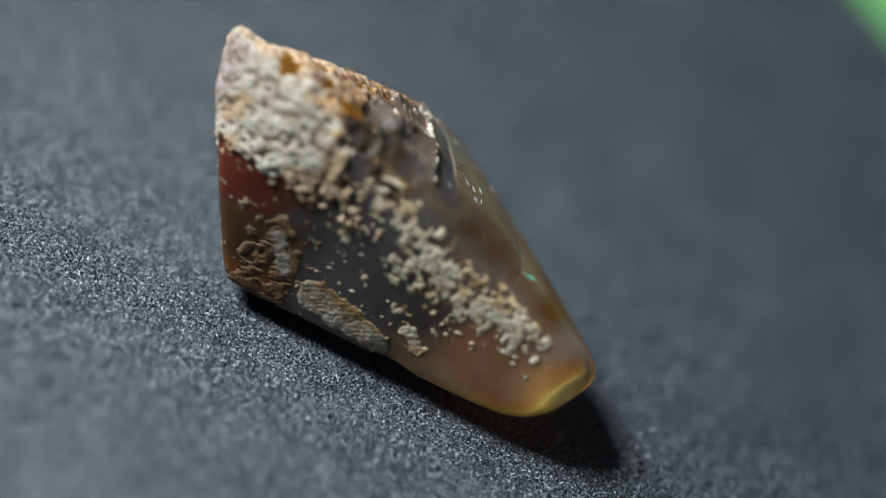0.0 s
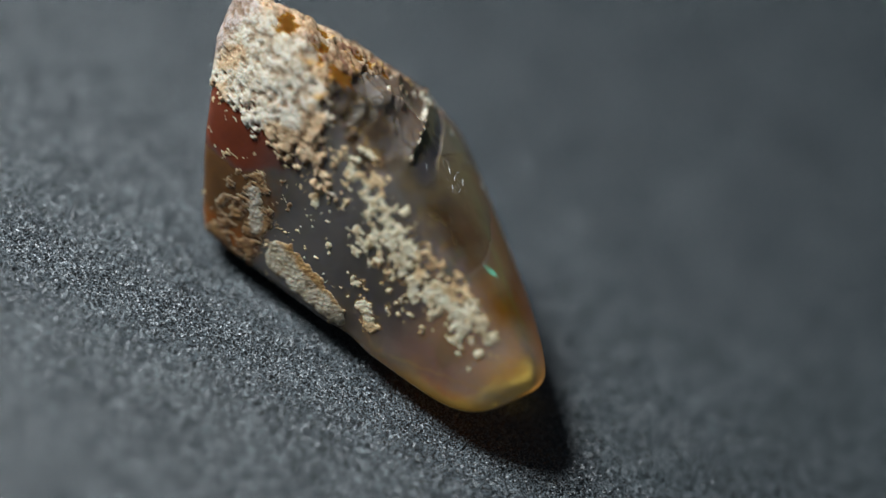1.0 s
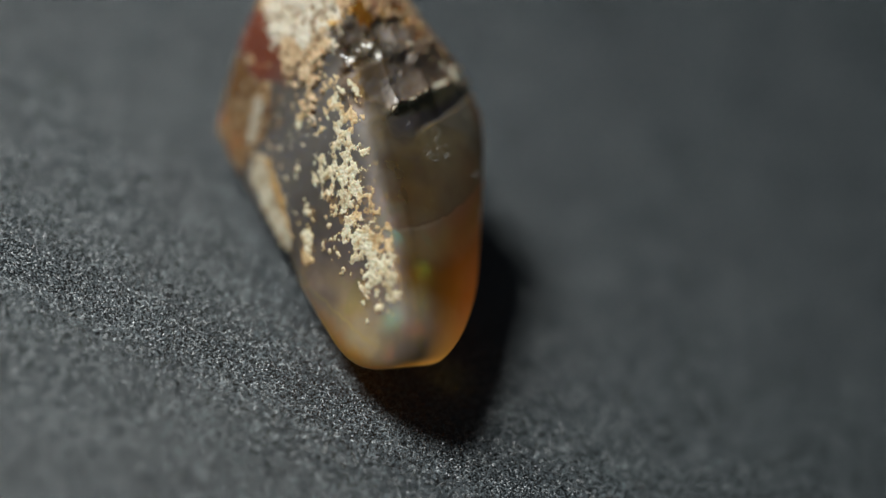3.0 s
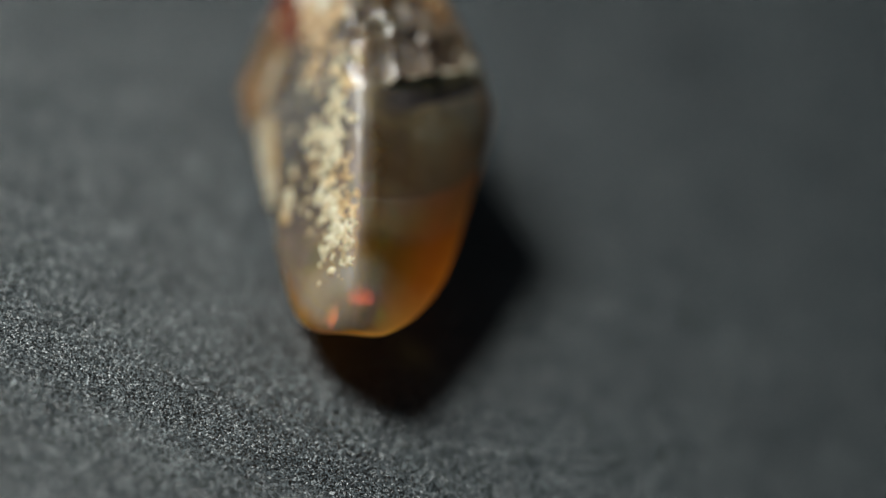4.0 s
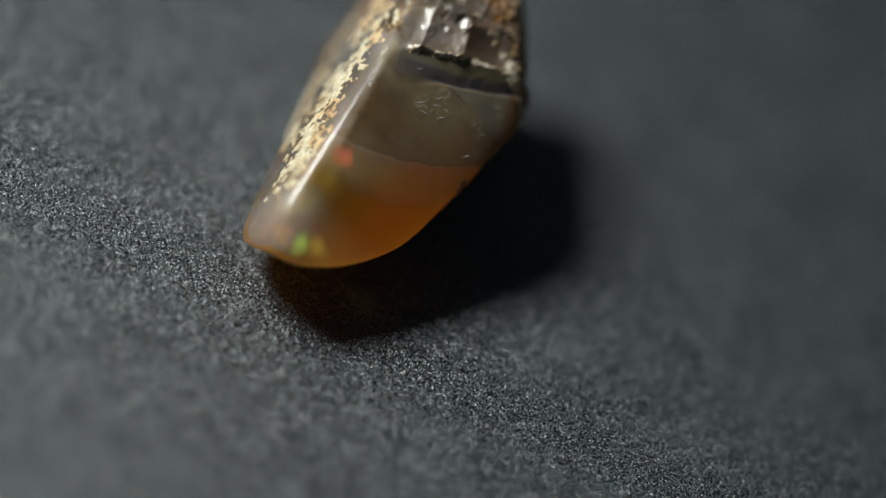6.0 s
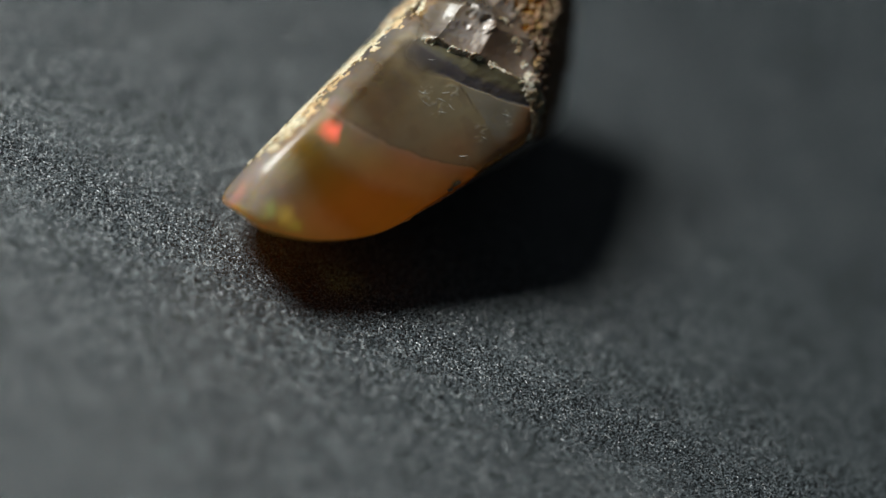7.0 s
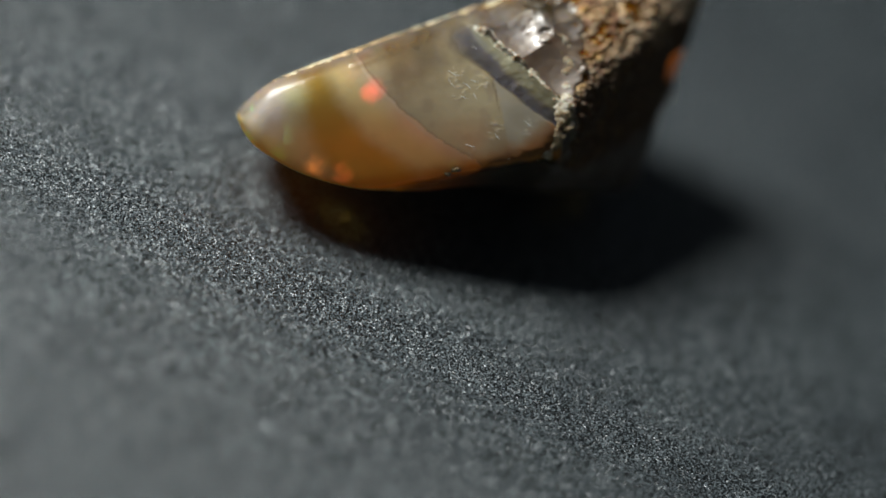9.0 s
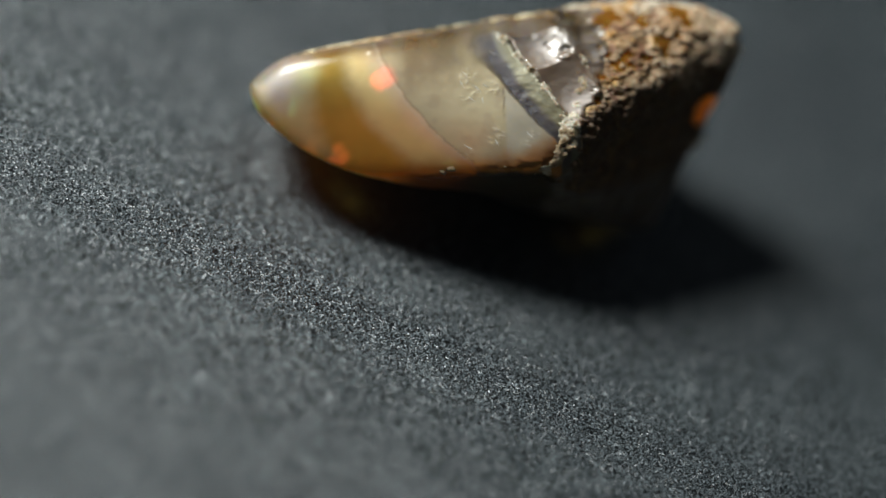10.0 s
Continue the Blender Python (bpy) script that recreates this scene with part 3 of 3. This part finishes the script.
    for c, r, t, hue, much in (((-4.9, -6.0, 8.2), 0.36, 10.0, (1.0, 0.09, 0.05), 0.42), ((-6.0, -7.2, 8.2), 0.38, 7.1, (1.0, 0.08, 0.06), 0.45),
                               ((-5.1, -12.1, 5.3), 0.2, 5.3, (0.5, 0.85, 0.08), 0.22), ((-4.2, -11.3, 5.2), 0.4, 5.5, (0.8, 0.6, 0.05), 0.06),
                               ((-6.1, -12.3, 5.4), 0.45, 5.3, (1.0, 0.33, 0.1), 0.18), ((-6.3, -11.8, 5.9), 0.4, 4.1, (1.0, 0.12, 0.06), 0.2),
                               ((-7.4, -12.3, 4.4), 0.3, 4.0, (1.0, 0.2, 0.05), 0.3), ((-5.5, -6.7, 8.25), 0.13, 0.4, (0.1, 0.9, 0.6), 0.3),
                               ((-7.5, -10.9, 5.9), 0.4, 2.5, (0.1, 0.85, 0.45), 0.08), ((-7.2, -6.8, 8.5), 0.3, 2.5, (0.1, 0.75, 0.6), 0.08),
                               ((-5.8, -8.4, 7.6), 0.4, 2.4, (0.5, 0.8, 0.1), 0.04), ((-7.0, -12.5, 4.7), 0.5, 7.2, (1.0, 0.15, 0.08), 0.18),
                               ((-3.6, -11.0, 4.7), 0.3, 7.0, (0.6, 0.9, 0.05), 0.03), ((-2.4, -9.2, 4.3), 0.4, 8.8, (1.0, 0.25, 0.04), 0.09), ((-6.0, -12.3, 5.3), 0.25, 9.2, (0.3, 0.9, 0.3), 0.3), ((-5.0, -12.2, 4.0), 0.3, 10.0, (0.3, 0.9, 0.25), 0.16), ((-4.0, -11.4, 3.6), 0.3, 10.0, (1.0, 0.22, 0.04), 0.13),
                               ((-6.8, -6.4, 8.6), 0.3, 8.0, (1.0, 0.15, 0.12), 0.15), ((-1.8, -7.6, 4.3), 0.35, 9.8, (1.0, 0.15, 0.04), 0.14),
                               ((-4.1, -10.9, 5.2), 0.5, 9.8, (0.4, 0.85, 0.25), 0.025), ((-5.6, -9.9, 6.8), 0.4, 10.0, (0.4, 0.9, 0.15), 0.03)):
        turn = radians(float(np.interp(t, *np.transpose(TURN))))
        w = much * step(r + 0.2 * wob + 0.14 * fuzz - np.linalg.norm((p - c) * (1, 1, 0.75), axis=1), -0.6, 0.65)
        half = np.array((-0.41 * math.cos(turn) - 0.36 * math.sin(turn), 0.41 * math.sin(turn) - 0.36 * math.cos(turn), 0.84))
        new_w = w > fire
        fire = np.maximum(fire, w)
        axis[new_w], hues[new_w] = half, hue

    # relief: rough tail, shell-shaped breaks in the glassy part, the vein's step
    lift = tail * (wob * 0.12 + fuzz * 0.05)
    scoop = np.zeros(len(p))
    for centre, lean, r, deep in (((-9.1, 3.6, 11.8), (-0.52, -0.07, 0.85), 4.6, 0.8), ((-7.0, 4.9, 13.0), (-0.15, -0.1, 0.98), 5.5, 0.8),
                                  ((-6.0, 3.0, 12.2), (0.2, -0.48, 0.85), 4.2, 0.8), ((-3.4, 3.2, 11.0), (0.45, 0.0, 0.89), 4.6, 0.8),
                                  ((-8.0, 1.6, 11.5), (-0.3, -0.35, 0.88), 3.4, 0.7), ((-4.8, 4.6, 12.3), (0.25, 0.2, 0.95), 4.4, 0.8)):
        c = np.array(centre) + np.array(lean) * (r - deep)
        scoop = np.maximum(scoop, r - np.linalg.norm(p - c, axis=1))
    inner = 0.12 + 0.88 * step(x, -9.0, -6.2)
    lift -= np.maximum(scoop, 0) * glass * inner
    lift += glass * (0.55 + 0.02 * fuzz) * inner
    lift += glass * 0.035 * np.sin(11 * scoop + 1.5 * wob) * step(n1, 0.4, 0.6)
    for centre, r, deep in (((-6.9, 5.3, 12.4), 1.5, 0.22), ((-8.9, 4.7, 12.3), 1.2, 0.2)):
        d = np.linalg.norm(p - centre, axis=1) + 0.1 * wob
        lift += glass * (0.07 * step(-np.abs(d - r), -0.3, 0.0) - deep * (1 - step(d, 0.3 * r, r)))
    # small mirror-like chips, each broken square to the lamp at one moment of the turn
    for c, r, t in CHIPS:
        turn = radians(float(np.interp(t, *np.transpose(TURN))))
        half = np.array((-0.41 * math.cos(turn) - 0.36 * math.sin(turn), 0.41 * math.sin(turn) - 0.36 * math.cos(turn), 0.84))
        gap = p - c
        middle = nrm[np.argmin((gap ** 2).sum(1))]
        lift += np.clip(gap @ (middle - half), -0.3, 0.3) * step(r * (1.1 + 0.4 * fuzz + 0.3 * wob) - np.linalg.norm(gap, axis=1), 0, 0.7 * r) * glass
    lift += inner * (1 - soft) * band * (0.36 * np.clip(slope, 0, 1) - 0.16 + 0.02 * fuzz + 0.015 * wob)
    lift -= 0.2 * step(1.9 - np.linalg.norm(p - (-10.8, -3.0, 1.4), axis=1), 0, 1.7)
    lift += 0.09 * (fuzz + wob) * step(-np.abs(keel), -0.5, -0.1) * step(x, -4.0, -2.5) * step(y, -6.0, -4.0)
    lift += 0.16 * step(2.2 - np.linalg.norm(p - (-5.2, -12.2, 3.4), axis=1), 0, 2.1) - 0.2 * step(2.5 - np.linalg.norm(p - (-6.6, -12.9, 4.7), axis=1), 0, 2.4)
    lift += 0.03 * step(-to_line(p, (-6.5, -6.8, 8.7), (-7.0, -3.9, 9.8), (-7.7, -1.1, 10.7)), -0.45, 0.0)
    lift += 0.012 * chips
    lift += (n1 - 0.5) * 0.04 * (1 - step(-y, 2.0, 5.0))
    body = p + nrm * lift[:, None]
    tip = np.clip(1 - np.linalg.norm(p - p[np.argmax(y + 0.8 * z)], axis=1) / 2.6, 0, 1)
    body += (tip ** 1.3)[:, None] * np.array((0.75, -0.2, 0.5))
    nose = step(1 - np.linalg.norm(p - (-6.4, -13.1, 4.4), axis=1) / 3.6, 0, 1)
    body += nose[:, None] * np.array((0.04, 0.3, 0.05))
    body[:, 2] = np.maximum(body[:, 2], 0.0)

    root = new("opal_stone")
    tagged(root, "rough opal, amber tip, smoky body, cream crusted end, on black paper", "stone")

    def dressed(ob, tints, **values):
        tint = ob.data.attributes.new("tint", "FLOAT_COLOR", "POINT")
        tint.data.foreach_set("color", np.c_[np.clip(tints, 0, 1), np.ones(len(tints))].astype(np.float32).ravel())
        for name, value in values.items():
            ob.data.attributes.new(name, "FLOAT", "POINT").data.foreach_set("value", value.astype(np.float32))
        return ob

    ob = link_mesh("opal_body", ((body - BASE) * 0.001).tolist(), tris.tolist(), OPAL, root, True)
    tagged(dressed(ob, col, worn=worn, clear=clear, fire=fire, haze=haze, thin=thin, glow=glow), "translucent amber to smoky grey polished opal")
    ob.data.attributes.new("grain_axis", "FLOAT_VECTOR", "POINT").data.foreach_set("vector", axis.astype(np.float32).ravel())
    milk = np.clip(col * 2.8 + 0.02, 0, 1) + np.array((0.14, 0.135, 0.145))
    milk = milk * (1 - right)[:, None] + sheen * right[:, None] * (0.8 + 0.4 * n1)[:, None]
    milk = blend(milk, (0.59, 0.53, 0.51), glass * 0.8 * step(x, -8.5, -6.5))
    milk = blend(milk, (0.19, 0.16, 0.19), band * 0.9)
    milk = blend(milk, (0.39, 0.36, 0.23), band * step(slope + 0.08 * fuzz, 0.35, 0.55) * 0.9)
    milk = np.clip(milk * 1.3, 0, 1)
    ob.data.attributes.new("haze_tint", "FLOAT_COLOR", "POINT").data.foreach_set("color", np.c_[milk, np.ones(len(p))].astype(np.float32).ravel())
    ob.data.attributes.new("grain_hue", "FLOAT_COLOR", "POINT").data.foreach_set("color", np.c_[hues, np.ones(len(p))].astype(np.float32).ravel())
    ob.data.attributes.new("glow_tint", "FLOAT_COLOR", "POINT").data.foreach_set("color", np.c_[glow_tint, np.ones(len(p))].astype(np.float32).ravel())

    def shell(name, faces, mask, height, tints, label=""):
        used, inv = np.unique(faces, return_inverse=True)
        up = (mask[used] * height[used] - 0.05 * (1 - mask[used]))[:, None]
        q = (body[used] + nrm[used] * up - BASE) * 0.001
        ob = link_mesh(name, q.tolist(), inv.reshape(-1, 3).tolist(), CRUST, root, True)
        return tagged(dressed(ob, tints[used]), label)

    def islands(faces):
        """Faces sorted into connected patches, the largest first."""
        tag = np.arange(len(p))
        for _ in range(400):
            low = tag[faces].min(1)
            was = tag.copy()
            for k in range(3):
                np.minimum.at(tag, faces[:, k], low)
            tag = tag[tag]
            if (was == tag).all():
                break
        owner = tag[faces[:, 0]]
        names, counts = np.unique(owner, return_counts=True)
        return [faces[owner == names[k]] for k in np.argsort(-counts)]

    cream = np.tile(np.array((0.63, 0.57, 0.475)), (len(p), 1))
    cream = blend(cream, (0.58, 0.36, 0.17), step(n1 + 0.2 * (n3 - 0.5), 0.5, 0.58) * 0.65)
    cap_col = blend(cream, (0.31, 0.16, 0.055), step(x + 1.1 * wob + 0.4 * fuzz, -9.8, -8.6) * (1 - step(y + 0.6 * wob, 8.2, 9.2)) * 0.6)
    cap_col = blend(cap_col, (0.66, 0.48, 0.34), step(x + 0.9 * wob, -9.8, -8.6) * step(y + 0.6 * wob, 8.2, 9.2) * 0.7)
    cap_col = blend(cap_col, (0.55, 0.30, 0.06), step(n2, 0.60, 0.66) * step(x, -10.5, -9.0) * 0.9)
    cap_col = blend(cap_col, (0.16, 0.055, 0.03), step(fbm(p * 1.6, 3, 150), 0.54, 0.62) * step(x + 0.9 * wob, -9.8, -8.6) * (1 - step(y, 9.0, 11.0)) * 0.85)
    # crust turned to +x is coloured darker, painting in the tail's shaded side
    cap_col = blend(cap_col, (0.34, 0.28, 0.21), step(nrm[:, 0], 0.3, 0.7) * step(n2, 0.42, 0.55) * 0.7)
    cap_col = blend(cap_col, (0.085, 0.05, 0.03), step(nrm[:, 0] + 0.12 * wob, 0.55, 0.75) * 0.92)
    cap_col = blend(cap_col, (0.42, 0.335, 0.32), step(y + 0.6 * wob, 11.6, 13.0) * lefty * 0.85)
    cap_col = blend(cap_col, (0.64, 0.43, 0.27), step(nrm[:, 0] + 0.2 * wob, -0.35, 0.1) * step(y, 8.5, 10.0) * (1 - step(nrm[:, 0], 0.45, 0.6)) * 0.7)
    cap_col = blend(cap_col, (0.60, 0.33, 0.06), np.maximum.reduce([step(0.35 + 0.35 * wob + 0.3 * fuzz - to_line(p, a, b), 0, 0.2) for a, b in (((-9.4, 7.6, 13.2), (-9.2, 7.3, 13.2)), ((-10.3, 6.4, 12.4), (-9.9, 6.0, 12.3)), ((-7.0, 9.1, 12.7), (-7.6, 8.9, 12.9)))]) * 0.85)
    pit = step(0.43 - n3 - 0.3 * (n4 - 0.5), 0.0, 0.06)
    cap_col = blend(cap_col, (0.22, 0.13, 0.06), pit * 0.75)
    spots = p[np.flatnonzero(cap > 0.9)][:: max(1, int((cap > 0.9).sum() // 40))]
    bores = np.zeros(len(p))
    for k, c in enumerate(spots):
        size = 0.1 + 0.11 * random.random() ** 2
        bores = np.maximum(bores, 1 - step(np.linalg.norm(p - c, axis=1), 0.6 * size, size))
    cap_col = blend(cap_col, (0.17, 0.085, 0.035), bores * 0.8)
    pit = np.maximum(pit, bores)
    rough = 0.1 + 0.04 * fuzz + 0.06 * wob + 0.1 * (n4 - 0.5) - 0.07 * pit
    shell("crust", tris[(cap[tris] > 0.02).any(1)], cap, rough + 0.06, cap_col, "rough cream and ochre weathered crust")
    rim *= 1 - cap
    for f in islands(tris[(rim[tris] > 0.02).any(1)])[:12]:
        shell("rim_crust", f, rim, 0.03 + 0.04 * fuzz + 0.15 * (n4 - 0.5), blend(cream, (0.30, 0.21, 0.12), step(n3, 0.54, 0.7)), "ragged brown crust along the break")
    ribs = 0.006 * np.sin((p @ (0.35, 0.55, 0.75)) * 24 + 2.5 * wob + 1.5 * fuzz) * ribbed
    pale = blend(blend(np.tile(np.array((0.50, 0.44, 0.34)), (len(p), 1)), (0.40, 0.24, 0.09), step(z - 2.8 - 0.17 * y + 0.35 * wob, 0.3, 0.75) * ribbed), (0.27, 0.15, 0.055), crumbs * (1 - grey))
    pale = blend(pale, (0.42, 0.37, 0.30), grey)
    pale = blend(pale, (0.12, 0.055, 0.02), crumbs * (1 - grey) * step(n3 + 0.3 * (n2 - 0.5), 0.5, 0.6) * 0.8)
    for f in islands(tris[(patch[tris] > 0.02).any(1)])[:14]:
        shell("crust_patch", f, patch, 0.05 + ribs + 0.02 * fuzz + 0.05 * (n4 - 0.5), pale, "pale grey ribbed crust with a rusty rim" if len(f) > 1500 else "")
    for c, way, bow in (((-4.8, -1.5, 9.9), (0.5, 0.5, 0.1), 0.12), ((-4.3, -1.7, 9.6), (0.6, 0.25, -0.1), 0.06), ((-3.9, -0.9, 9.8), (0.5, 0.4, 0.0), -0.1), ((-3.4, -1.1, 9.4), (0.3, 0.5, -0.1), 0.05),
                        ((-4.1, -0.4, 10.0), (0.2, 0.5, 0.0), 0.06), ((-3.3, -0.5, 9.6), (0.45, 0.1, -0.1), 0.04), ((-1.5, 2.3, 9.3), (0.3, 0.4, -0.1), 0.05), ((-1.2, 0.6, 8.5), (0.3, 0.3, -0.2), 0.05),
                        ((-5.9, -0.2, 11.1), (0.25, 0.35, 0.0), 0.08), ((-1.3, -0.8, 7.6), (0.2, 0.5, 0.0), 0.04)):
        scratch(c, way, bow, root)
    flakes = islands(tris[(flake[tris] > 0.02).any(1)])
    warm = blend(cream * np.array((1.14, 1.15, 1.05)), (0.62, 0.47, 0.27), step(n3, 0.52, 0.66) * 0.45)
    for f in flakes[:110]:
        if len(f) > 5:
            shell("flake", f, flake, 0.03 + 0.05 * bits + 0.03 * fuzz + 0.05 * (n4 - 0.5), warm)
    return root


stone = build_stone()


# ---- what turns: platter, paper and stone go round together ----

def motions():
    spin = [(t / 4, pose(0, 0, 0, 0, 0, float(np.interp(t / 4, *np.transpose(TURN))))) for t in range(41)]
    walk(platter, spin)
    walk(sheet, spin)
    eyes = [(t, m.translation, m.to_quaternion()) for t, m in VIEWS]
    marks = []
    for t, far in FOCUS:
        eye = Vector([float(np.interp(t, [e[0] for e in eyes], [e[1][k] for e in eyes])) for k in range(3)])
        marks.append((t, Matrix.Translation(eye + eyes[0][2] @ Vector((0, 0, -far)))))
    walk(focus_mark, marks)
    walk(stone, [(t, m @ Matrix.Translation(BASE * 0.001)) for t, m in spin])


motions()
